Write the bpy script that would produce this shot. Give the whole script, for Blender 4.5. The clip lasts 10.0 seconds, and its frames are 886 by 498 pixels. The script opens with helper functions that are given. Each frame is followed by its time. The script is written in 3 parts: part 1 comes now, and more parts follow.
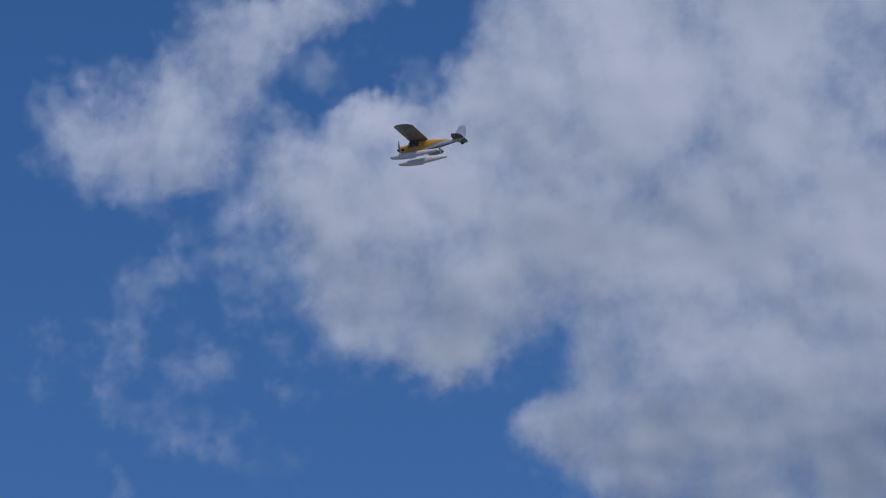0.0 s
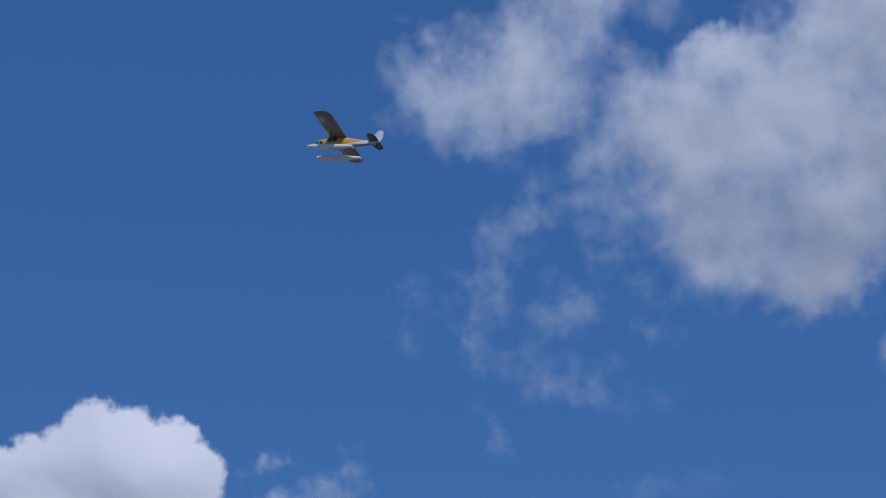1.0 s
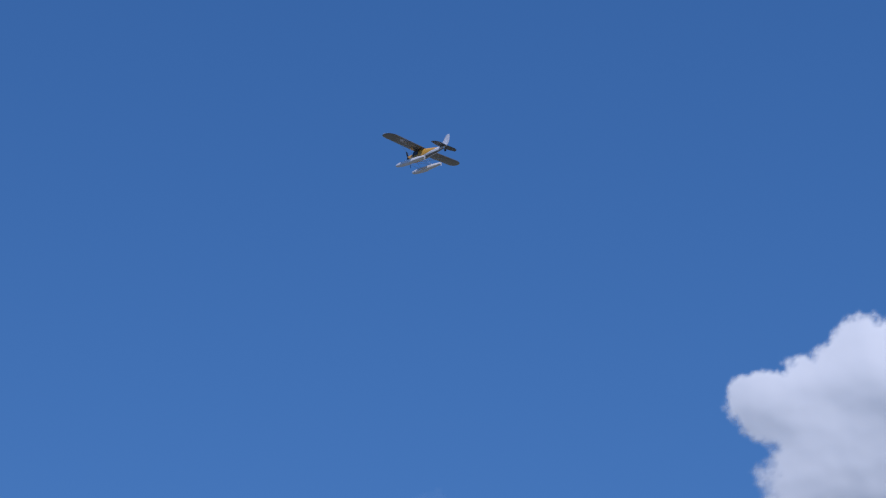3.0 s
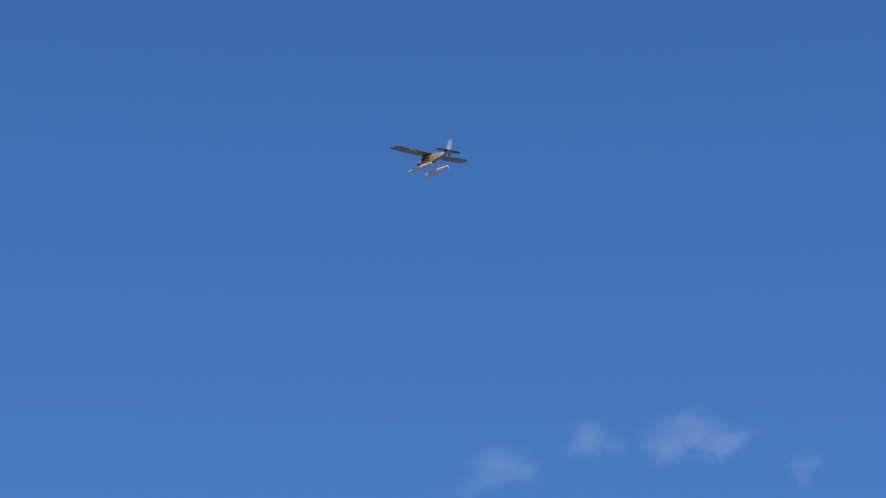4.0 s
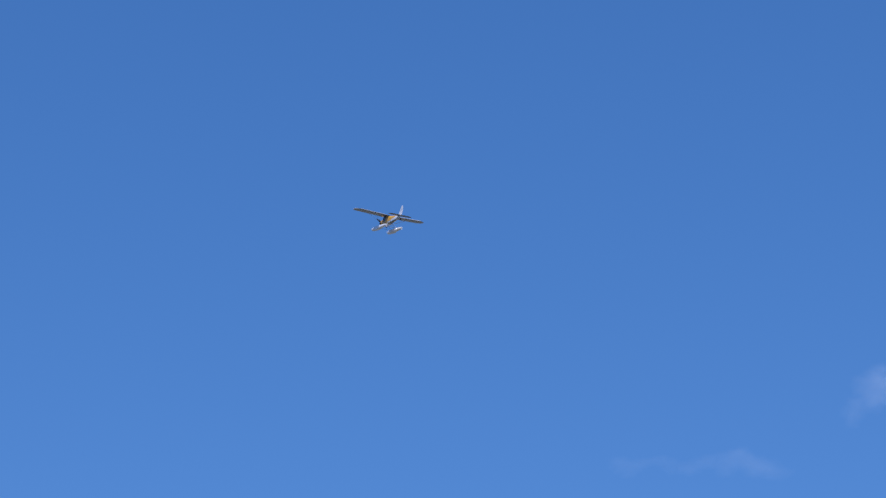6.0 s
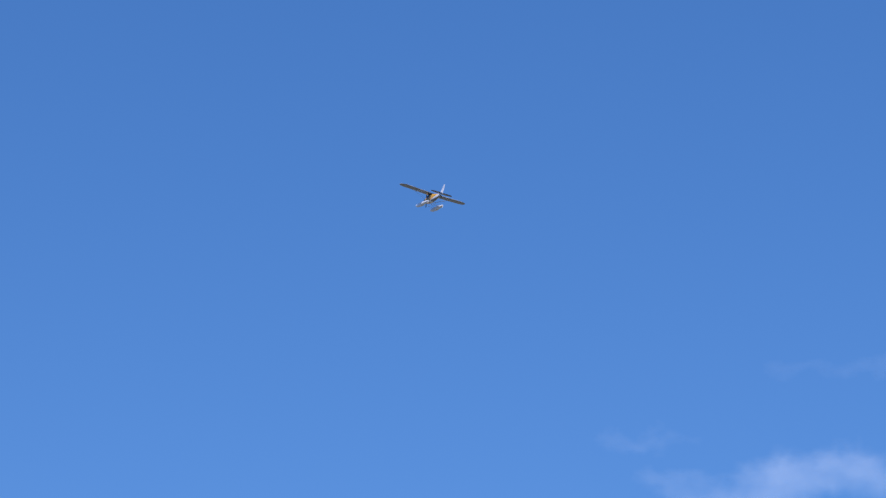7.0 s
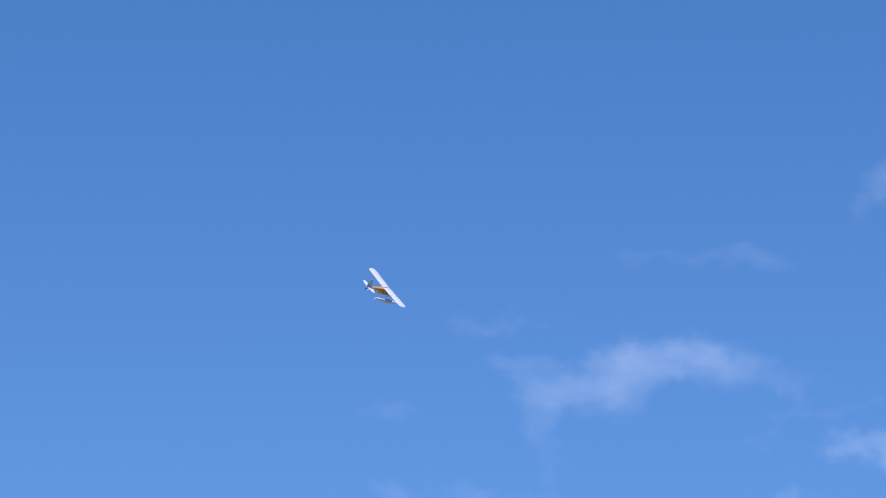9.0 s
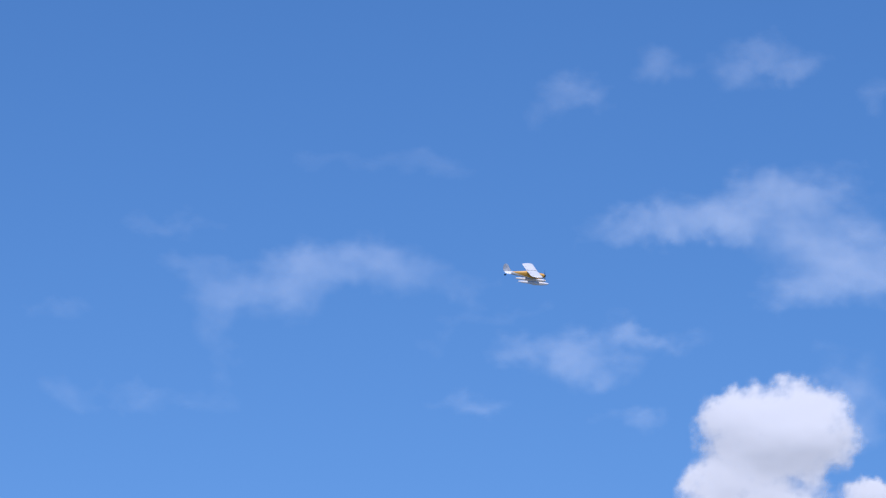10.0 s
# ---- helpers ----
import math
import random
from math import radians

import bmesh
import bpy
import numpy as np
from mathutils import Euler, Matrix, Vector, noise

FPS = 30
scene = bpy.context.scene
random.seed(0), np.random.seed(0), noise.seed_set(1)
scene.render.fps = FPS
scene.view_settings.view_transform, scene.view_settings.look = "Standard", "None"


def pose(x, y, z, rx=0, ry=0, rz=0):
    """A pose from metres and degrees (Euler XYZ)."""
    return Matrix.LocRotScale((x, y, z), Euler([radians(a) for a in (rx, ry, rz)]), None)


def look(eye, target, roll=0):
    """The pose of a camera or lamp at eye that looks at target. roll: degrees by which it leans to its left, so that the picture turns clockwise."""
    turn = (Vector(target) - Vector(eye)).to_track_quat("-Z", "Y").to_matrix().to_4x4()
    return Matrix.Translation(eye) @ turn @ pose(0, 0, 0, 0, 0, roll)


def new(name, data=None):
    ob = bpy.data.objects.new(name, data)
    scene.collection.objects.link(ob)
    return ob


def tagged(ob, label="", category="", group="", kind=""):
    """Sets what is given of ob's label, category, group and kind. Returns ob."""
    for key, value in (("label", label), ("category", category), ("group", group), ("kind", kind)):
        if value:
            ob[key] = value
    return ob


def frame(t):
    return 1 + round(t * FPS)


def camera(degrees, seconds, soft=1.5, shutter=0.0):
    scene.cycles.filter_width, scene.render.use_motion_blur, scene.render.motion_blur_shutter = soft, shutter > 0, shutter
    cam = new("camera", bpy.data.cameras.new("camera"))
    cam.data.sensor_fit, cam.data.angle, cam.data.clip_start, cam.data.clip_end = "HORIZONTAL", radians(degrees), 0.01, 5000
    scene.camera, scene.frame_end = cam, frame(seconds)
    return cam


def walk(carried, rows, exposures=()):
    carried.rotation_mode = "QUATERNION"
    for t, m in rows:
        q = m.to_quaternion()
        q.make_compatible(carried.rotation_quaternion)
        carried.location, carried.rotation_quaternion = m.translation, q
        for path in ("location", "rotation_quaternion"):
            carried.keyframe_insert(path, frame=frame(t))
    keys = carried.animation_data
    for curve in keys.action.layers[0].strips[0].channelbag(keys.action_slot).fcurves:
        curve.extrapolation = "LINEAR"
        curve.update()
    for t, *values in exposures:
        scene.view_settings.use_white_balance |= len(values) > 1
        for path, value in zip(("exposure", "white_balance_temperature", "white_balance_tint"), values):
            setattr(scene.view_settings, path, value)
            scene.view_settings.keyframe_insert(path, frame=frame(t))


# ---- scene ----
# camera: stands on the field at eye height and pans after the aeroplane; turn to the left, tilt up, roll (degrees)
EYE = (0.0, 0.0, 1.6)
PAN = [
    (0, 0.00, 25.13, -0.04),
    (0.5, 4.59, 24.25, -0.10),
    (1, 9.87, 23.66, -0.12),
    (1.5, 13.89, 22.93, -0.48),
    (2, 18.85, 22.60, -0.03),
    (2.5, 25.27, 22.15, 0.34),
    (3, 30.09, 21.62, 0.17),
    (3.2, 32.30, 21.47, 0.05),
    (4.3, 38.68, 18.96, -0.55),
    (4.5, 40.37, 18.84, -0.40),
    (5, 43.38, 18.58, -0.11),
    (5.5, 45.93, 18.20, -0.17),
    (5.7, 46.23, 18.07, -0.22),
    (6.8, 49.98, 16.32, 0.01),
    (7, 50.77, 15.53, 0.07),
    (7.5, 51.05, 15.11, 0.26),
    (8, 51.32, 14.67, 0.40),
    (8.5, 48.58, 14.19, 0.49),
    (9, 46.98, 12.60, 0.37),
    (9.5, 44.04, 11.06, -0.40),
    (10, 38.71, 10.17, 0.21),
]
cam = camera(22, 10.0, soft=1.25)
walk(cam, [(t, pose(*EYE, 90 + up, 0, turn) @ pose(0, 0, 0, 0, 0, roll)) for t, turn, up, roll in PAN],
     exposures=[(0.0, -0.48, 6000, 20), (1.0, -0.45, 5760, 20), (2.5, -0.29, 5710, 20), (4.5, -0.09, 5750, 20), (5.5, 0.02, 5750, 20), (7.5, 0.18, 5850, 21), (9.0, 0.17, 5920, 21), (10.0, 0.09, 5870, 21)])

# ---- daylight ----
SUN_UP, SUN_TURN = 59.0, 138.0          # elevation; bearing from +y, clockwise seen from above
sun_way = Vector((math.sin(radians(SUN_TURN)) * math.cos(radians(SUN_UP)),
                  math.cos(radians(SUN_TURN)) * math.cos(radians(SUN_UP)), math.sin(radians(SUN_UP))))
world = bpy.data.worlds.new("sky")
scene.world = world
world.use_nodes = True
wn, wl = world.node_tree.nodes, world.node_tree.links
sky = wn.new("ShaderNodeTexSky")
sky.sky_type = "NISHITA"
sky.sun_disc = False
sky.sun_elevation, sky.sun_rotation = radians(SUN_UP), radians(SUN_TURN)
sky.altitude, sky.air_density, sky.dust_density, sky.ozone_density = 500, 1.0, 0.05, 4.2
seen, lift, unit = wn.new("ShaderNodeTexCoord"), wn.new("ShaderNodeVectorMath"), wn.new("ShaderNodeVectorMath")
lift.operation, unit.operation = "MULTIPLY_ADD", "NORMALIZE"
lift.inputs[1].default_value, lift.inputs[2].default_value = (1, 1, 0.58), (0, 0, 0.212)
wl.new(seen.outputs["Generated"], lift.inputs[0])
wl.new(lift.outputs[0], unit.inputs[0])
wl.new(unit.outputs[0], sky.inputs["Vector"])
tone = wn.new("ShaderNodeHueSaturation")
tone.inputs["Saturation"].default_value = 1.2
wl.new(sky.outputs[0], tone.inputs["Color"])
wl.new(tone.outputs[0], wn["Background"].inputs["Color"])
wn["Background"].inputs["Strength"].default_value = 0.118
sun = new("sun", bpy.data.lights.new("sun", "SUN"))
sun.data.energy, sun.data.angle, sun.data.color = 3.6, radians(0.5), (1.0, 0.95, 0.85)
sun.matrix_world = look(sun_way * 300, (0, 0, 0))


# ---- materials ----
def material(name, color, rough=0.5, metal=0.0, grain=0.08, size=60.0, wear=0.1, coat=0.0, bump=0.0):
    """Paint with two scales of tone (fine grain and broad wear), and a little relief."""
    m = bpy.data.materials.new(name)
    m.use_nodes = True
    n, l = m.node_tree.nodes, m.node_tree.links
    p = n["Principled BSDF"]
    p.inputs["Roughness"].default_value, p.inputs["Metallic"].default_value = rough, metal
    p.inputs["Coat Weight"].default_value = coat
    at = n.new("ShaderNodeTexCoord")
    fine, broad = n.new("ShaderNodeTexNoise"), n.new("ShaderNodeTexNoise")
    fine.inputs["Scale"].default_value, broad.inputs["Scale"].default_value = size, size / 9
    fine.inputs["Detail"].default_value = broad.inputs["Detail"].default_value = 4
    amount = n.new("ShaderNodeMath")
    amount.operation = "MULTIPLY_ADD"
    amount.inputs[1].default_value, amount.inputs[2].default_value = 2 * grain, 1 - grain
    second = n.new("ShaderNodeMath")
    second.operation = "MULTIPLY_ADD"
    second.inputs[1].default_value, second.inputs[2].default_value = 2 * wear, 1 - wear
    both = n.new("ShaderNodeMath")
    both.operation = "MULTIPLY"
    tint = n.new("ShaderNodeVectorMath")
    tint.operation = "SCALE"
    tint.inputs[0].default_value = color
    for tex in (fine, broad):
        l.new(at.outputs["Object"], tex.inputs["Vector"])
    l.new(fine.outputs["Fac"], amount.inputs[0])
    l.new(broad.outputs["Fac"], second.inputs[0])
    l.new(amount.outputs[0], both.inputs[0])
    l.new(second.outputs[0], both.inputs[1])
    l.new(both.outputs[0], tint.inputs["Scale"])
    l.new(tint.outputs[0], p.inputs["Base Color"])
    if bump:
        b = n.new("ShaderNodeBump")
        b.inputs["Strength"].default_value, b.inputs["Distance"].default_value = bump, 0.004
        l.new(fine.outputs["Fac"], b.inputs["Height"])
        l.new(b.outputs[0], p.inputs["Normal"])
    return m


WHITE = material("white_foam_paint", (0.80, 0.80, 0.79), 0.42, grain=0.03, wear=0.07)
FLOAT_WHITE = material("float_white_plastic", (0.86, 0.84, 0.84), 0.3, grain=0.03, wear=0.08, coat=0.3)
ORANGE = material("orange_yellow_paint", (0.74, 0.39, 0.06), 0.38, grain=0.05, wear=0.1)
UNDER = material("dark_underside_film", (0.205, 0.19, 0.18), 0.2, grain=0.12, size=40, wear=0.35, coat=0.4)
TAIL_UNDER = material("black_brown_tail_film", (0.10, 0.094, 0.09), 0.3, grain=0.12, size=40, wear=0.3)
WING_TOP = material("pale_grey_wing_film", (0.70, 0.70, 0.70), 0.32, grain=0.03, wear=0.08)
SILVER = material("silver_grey_paint", (0.62, 0.63, 0.64), 0.4, grain=0.04, wear=0.1)
FIN = material("pale_silver_film", (0.60, 0.61, 0.63), 0.4, grain=0.04, wear=0.12)
BLACK = material("black_plastic", (0.018, 0.018, 0.02), 0.45)
RUBBER = material("black_rubber", (0.012, 0.012, 0.012), 0.8)
METAL = material("bare_steel_wire", (0.6, 0.6, 0.61), 0.35, metal=0.6)
GLASS = material("smoked_window_plastic", (0.055, 0.045, 0.04), 0.28)


def grass_material():
    m = material("mown_grass", (0.125, 0.125, 0.09), 0.9, grain=0.35, size=2.0, wear=0.3)
    return m


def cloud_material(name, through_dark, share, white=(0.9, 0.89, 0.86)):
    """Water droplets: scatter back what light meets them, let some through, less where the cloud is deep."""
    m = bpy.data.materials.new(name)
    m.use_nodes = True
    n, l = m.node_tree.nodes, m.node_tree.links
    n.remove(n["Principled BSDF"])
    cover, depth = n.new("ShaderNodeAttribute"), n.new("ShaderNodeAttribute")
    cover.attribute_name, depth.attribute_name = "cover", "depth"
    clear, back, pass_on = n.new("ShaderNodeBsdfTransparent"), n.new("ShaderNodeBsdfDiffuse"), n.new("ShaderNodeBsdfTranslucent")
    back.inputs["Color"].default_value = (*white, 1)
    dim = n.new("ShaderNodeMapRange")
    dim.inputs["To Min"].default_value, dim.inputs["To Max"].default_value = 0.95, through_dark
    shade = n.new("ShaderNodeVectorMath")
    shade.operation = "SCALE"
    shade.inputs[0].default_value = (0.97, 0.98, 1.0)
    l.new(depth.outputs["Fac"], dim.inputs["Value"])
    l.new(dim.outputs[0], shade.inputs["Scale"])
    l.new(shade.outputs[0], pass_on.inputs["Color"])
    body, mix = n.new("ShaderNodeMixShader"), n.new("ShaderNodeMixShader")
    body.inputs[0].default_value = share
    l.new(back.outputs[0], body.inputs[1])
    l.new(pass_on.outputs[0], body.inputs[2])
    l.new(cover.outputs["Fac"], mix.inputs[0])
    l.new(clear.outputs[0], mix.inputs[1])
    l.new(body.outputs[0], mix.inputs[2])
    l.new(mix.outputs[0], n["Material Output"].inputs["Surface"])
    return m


CUMULUS = cloud_material("cumulus_droplets", 0.5, 0.12, (0.76, 0.752, 0.726))
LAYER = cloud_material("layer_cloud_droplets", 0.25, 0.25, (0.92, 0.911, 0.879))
WISP = cloud_material("wispy_droplets", 0.9, 0.15, (0.84, 0.87, 0.85))


# ---- helpers for meshes ----
def finish(bm, name, mats, smooth=True):
    bmesh.ops.recalc_face_normals(bm, faces=bm.faces)
    me = bpy.data.meshes.new(name)
    bm.to_mesh(me)
    bm.free()
    for m in mats if isinstance(mats, (list, tuple)) else [mats]:
        me.materials.append(m)
    if smooth:
        me.shade_smooth()
        me.set_sharp_from_angle(angle=radians(38))
    return me


def part(name, bm, mats, parent, label="", smooth=True):
    ob = new(name, finish(bm, name, mats, smooth))
    ob.parent = parent
    return tagged(ob, label)


def loft(rings, closed_ends=True):
    """A skin over rings of equal count."""
    bm = bmesh.new()
    vs = [[bm.verts.new(p) for p in ring] for ring in rings]
    k = len(vs[0])
    for a, b in zip(vs, vs[1:]):
        for i in range(k):
            bm.faces.new((a[i], a[(i + 1) % k], b[(i + 1) % k], b[i]))
    if closed_ends:
        bm.faces.new(vs[0])
        bm.faces.new(vs[-1])
    return bm


def tube(points, r, n=8, flat=1.0):
    """A round (or flattened) bar along a line of points."""
    rings = []
    for i, p in enumerate(points):
        p = Vector(p)
        way = (Vector(points[min(i + 1, len(points) - 1)]) - Vector(points[max(i - 1, 0)])).normalized()
        side = way.cross(Vector((1, 0, 0)) if abs(way.x) < 0.8 else Vector((0, 0, 1))).normalized()
        up = way.cross(side)
        rings.append([p + side * (r * math.cos(a)) + up * (r * flat * math.sin(a)) for a in (2 * math.pi * j / n for j in range(n))])
    return loft(rings)


# ---- ground ----
def ground():
    bm = bmesh.new()
    rings = [0.0, 4, 15, 60, 250, 1000, 2500, 4800]
    last = None
    for r in rings[1:]:
        ring = [bm.verts.new((r * math.cos(a), r * math.sin(a), 0)) for a in (2 * math.pi * i / 64 for i in range(64))]
        if last:
            for i in range(64):
                bm.faces.new((last[i], last[(i + 1) % 64], ring[(i + 1) % 64], ring[i]))
        else:
            bm.faces.new(ring)
        last = ring
    ob = new("ground", finish(bm, "ground", grass_material()))
    tagged(ob, "wide mown green-brown grass field under open sky", "ground", kind="structure")


ground()


# ---- clouds ----
def lattice(x, y, seed):
    """Smooth gradient noise over a plane, about -1 to 1."""
    rng = np.random.RandomState(seed)
    ang = rng.rand(256, 256) * 2 * np.pi
    gx, gy = np.cos(ang), np.sin(ang)
    xi, yi = np.floor(x).astype(int), np.floor(y).astype(int)
    xf, yf = x - xi, y - yi
    u, v = xf ** 3 * (xf * (xf * 6 - 15) + 10), yf ** 3 * (yf * (yf * 6 - 15) + 10)

    def corner(i, j):
        a, b = (xi + i) % 256, (yi + j) % 256
        return gx[a, b] * (xf - i) + gy[a, b] * (yf - j)
    low = corner(0, 0) * (1 - u) + corner(1, 0) * u
    high = corner(0, 1) * (1 - u) + corner(1, 1) * u
    return 1.5 * (low * (1 - v) + high * v)


def billow(x, y, seed, octaves=6, gain=0.56):
    total, amp, out = 0.0, 1.0, 0.0
    for o in range(octaves):
        out = out + amp * lattice(x * 2.0 ** o + 17.3 * o, y * 2.0 ** o + 9.1 * o, seed + o)
        total += amp
        amp *= gain
    return out / total


def cloud(label, puffs, mat, seed, rough=0.45, grain=0.5, edge=0.35, most=1.0, level=0.32, relief=0.10, dome=0.0, lean=0.8,
          distance=3200.0, cell=0.055, warp=0.35, fray=0.0, stretch=1.0, curve=0.0, octaves=7):
    """A cloud from soft puffs (turn, elevation, half width, half height, weight; degrees seen from the field).
    dome: how far each puff bulges; relief: depth of the swellings; lean and curve: how far it slopes back with height; fray: how torn its edges are."""
    p = np.array(puffs, float)
    w0, w1 = (p[:, 0] - 1.9 * p[:, 2]).min(), (p[:, 0] + 1.9 * p[:, 2]).max()
    h0, h1 = (p[:, 1] - 1.9 * p[:, 3]).min(), (p[:, 1] + 1.9 * p[:, 3]).max()
    h0 = max(h0, 0.8)
    turn, up = np.meshgrid(np.arange(w0, w1, cell), np.arange(h0, h1, cell))
    x, y = turn * np.cos(np.radians(20)), up
    wx = x + warp * billow(x * grain * 1.3 + 31, y * grain * 1.3, seed + 50, 4)
    wy = y + warp * billow(x * grain * 1.3, y * grain * 1.3 + 57, seed + 70, 4)
    if fray:
        wx = wx + fray * billow(x * grain * 5 + 3, y * grain * 5, seed + 90, 3, 0.5)
        wy = wy + fray * billow(x * grain * 5, y * grain * 5 + 8, seed + 110, 3, 0.5)
    clear = np.ones_like(x)
    for a, e, ra, re, w in p:
        q = ((wx - a * np.cos(np.radians(20))) / ra) ** 2 + ((wy - e) / re) ** 2
        clear *= 1 - w * np.exp(-0.9 * q ** 1.35)
    fluff = billow(x * grain / stretch, y * grain, seed, octaves)
    body = (1 - clear) - level
    d = body + rough * fluff
    soft = np.clip(d / edge, 0, 1)
    cover = most * soft * soft * (3 - 2 * soft)
    deep = np.clip(np.maximum(d, 0) / 0.75, 0, 1)
    # domes over the puffs and broad swellings, smooth; the sheet leans back with height
    mass = np.zeros_like(x)
    for a, e, ra, re, w in p:
        q = ((x - a * np.cos(np.radians(20))) / ra) ** 2 + ((y - e) / re) ** 2
        mass += w * min(ra, re) * np.exp(-0.7 * q)
    wide = distance * np.radians(1.0)
    swell = wide * (dome * mass + relief / grain * billow(x * grain * 0.6 + 5, y * grain * 0.6, seed + 20, 3, 0.4))
    rise = np.radians(up - p[:, 1].mean())
    r = distance * (1 + lean * rise + curve * rise * rise)
    front, rear = r - swell - 8.0, r + 8.0 + 0.3 * np.abs(swell)
    on = cover > 0.006
    grown = on.copy()
    for dy in (-1, 0, 1):
        for dx in (-1, 0, 1):
            grown |= np.roll(np.roll(on, dy, 0), dx, 1)
    # each piece that hangs together is a cloud of its own
    rows, cols = x.shape
    mark = np.zeros(x.shape, int)
    count = 0
    for i, j in zip(*np.nonzero(grown)):
        if mark[i, j]:
            continue
        count += 1
        mark[i, j] = count
        queue, cells = [(i, j)], 0
        while queue:
            u, v = queue.pop()
            cells += 1
            for m, n in ((u + 1, v), (u - 1, v), (u, v + 1), (u, v - 1)):
                if 0 <= m < rows and 0 <= n < cols and grown[m, n] and not mark[m, n]:
                    mark[m, n] = count
                    queue.append((m, n))
        if cells > 260:
            ce = np.cos(np.radians(up))
            way = np.stack([-np.sin(np.radians(turn)) * ce, np.cos(np.radians(turn)) * ce, np.sin(np.radians(up))], -1)
            cloud_piece(label, mat, mark == count, way, front, rear, cover, deep)


def cloud_piece(label, mat, grown, way, front, rear, cover, deep):
    """One closed body of cloud: its near skin, and its thinner far skin."""
    verts, covers, deeps, faces = [], [], [], []
    for layer, reach, share in ((0, front, 1.0), (1, rear, 0.35)):
        start = sum(len(v) for v in verts)
        index = np.full(grown.shape, -1)
        index[grown] = start + np.arange(grown.sum())
        verts.append((way * reach[..., None] + np.array(EYE))[grown])
        covers.append(cover[grown] * share)
        deeps.append(deep[grown])
        a, b, c, e = index[:-1, :-1], index[:-1, 1:], index[1:, 1:], index[1:, :-1]
        quad = np.stack([a, b, c, e], -1)
        quad = quad[(quad >= 0).all(-1)]
        faces.append(quad if layer else quad[:, ::-1])
    verts, faces = np.concatenate(verts), np.concatenate(faces)
    me = bpy.data.meshes.new("cloud")
    me.vertices.add(len(verts))
    me.vertices.foreach_set("co", verts.astype(np.float32).ravel())
    me.loops.add(faces.size)
    me.loops.foreach_set("vertex_index", faces.astype(np.int32).ravel())
    me.polygons.add(len(faces))
    me.polygons.foreach_set("loop_start", np.arange(0, faces.size, 4, dtype=np.int32))
    me.update(calc_edges=True)
    for key, values in (("cover", covers), ("depth", deeps)):
        me.attributes.new(key, "FLOAT", "POINT").data.foreach_set("value", np.concatenate(values).astype(np.float32))
    me.materials.append(mat)
    me.shade_smooth()
    tagged(new("cloud", me), label, "cloud", "clouds in the sky")


# turn, elevation, half width, half height, weight
BANK = [
    (-7.6, 29.7, 5.68, 3.41, 1), (-8.8, 25.2, 5.68, 4.26, 1), (-3.6, 26.7, 4.40, 3.12, 1), (-0.3, 25.4, 3.41, 2.41, 0.97), (2.1, 25.7, 2.27, 2.13, 0.9),
    (3.6, 26.9, 1.63, 1.49, 0.68), (1.4, 28.3, 1.56, 0.85, 0.78), (-10.0, 20.3, 4.69, 3.55, 1), (-5.8, 20.8, 2.34, 1.70, 1), (-3.9, 20.7, 1.35, 0.99, 0.9),
    (1.5, 23.2, 1.70, 1.07, 0.85), (-0.0, 22.4, 1.28, 0.78, 0.85), (-3.5, 29.5, 2.13, 1.70, 0.9), (-3.1, 30.5, 1.49, 1.14, 0.85), (-1.2, 28.9, 0.99, 0.71, 0.75),
    (7.9, 28.1, 2.49, 1.35, 0.66), (10.1, 27.6, 1.35, 0.99, 0.48), (6.2, 29.5, 2.34, 1.28, 0.62), (5.5, 30.7, 2.84, 0.85, 0.62), (3.0, 31.3, 1.70, 0.57, 0.5),
    (8.4, 26.5, 2.56, 0.85, 0.32), (5.6, 26.3, 1.42, 1.28, 0.32), (1.2, 29.5, 0.43, 0.43, 0.5), (2.3, 29.7, 1.56, 0.88, -0.9), (3.8, 29.2, 0.85, 0.57, -0.7),
    (-0.3, 30.9, 0.92, 0.99, -0.7), (0.1, 29.0, 0.43, 0.37, -0.7), (6.8, 26.1, 0.99, 0.45, -0.5), (5.1, 25.1, 0.71, 0.50, -0.6), (-1.9, 21.7, 0.57, 0.64, -0.6),
    (-2.7, 22.8, 0.99, 0.34, -0.22), (8.9, 30.5, 1.14, 0.71, -0.5), (5.7, 27.0, 0.78, 0.71, -0.22), (4.9, 27.5, 0.57, 0.57, -0.2), (-18.8, 26.6, 6.82, 7.10, 1),
    (-16.4, 19.8, 5.68, 4.26, 1), (-8.6, 33.2, 9.94, 2.27, 1)]
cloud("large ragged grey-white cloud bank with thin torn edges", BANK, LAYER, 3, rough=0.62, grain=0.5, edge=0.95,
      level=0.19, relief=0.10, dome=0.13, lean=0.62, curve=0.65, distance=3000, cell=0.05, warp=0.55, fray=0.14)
FRINGE = [
    (5.6, 25.6, 1.70, 1.35, 0.75), (4.7, 23.9, 1.28, 0.99, 0.65), (2.5, 22.7, 1.70, 0.71, 0.75), (-0.2, 22.0, 1.14, 0.50, 0.4), (-3.1, 22.8, 0.85, 0.57, 0.2),
    (9.2, 26.7, 1.99, 0.85, 0.75), (11.2, 28.0, 0.85, 1.28, 0.65), (3.6, 29.6, 1.14, 0.85, 0.55), (0.4, 29.3, 0.85, 0.71, 0.7), (-3.5, 19.3, 1.56, 0.64, 0.4),
    (7.3, 27.8, 1.70, 0.85, 0.6)]
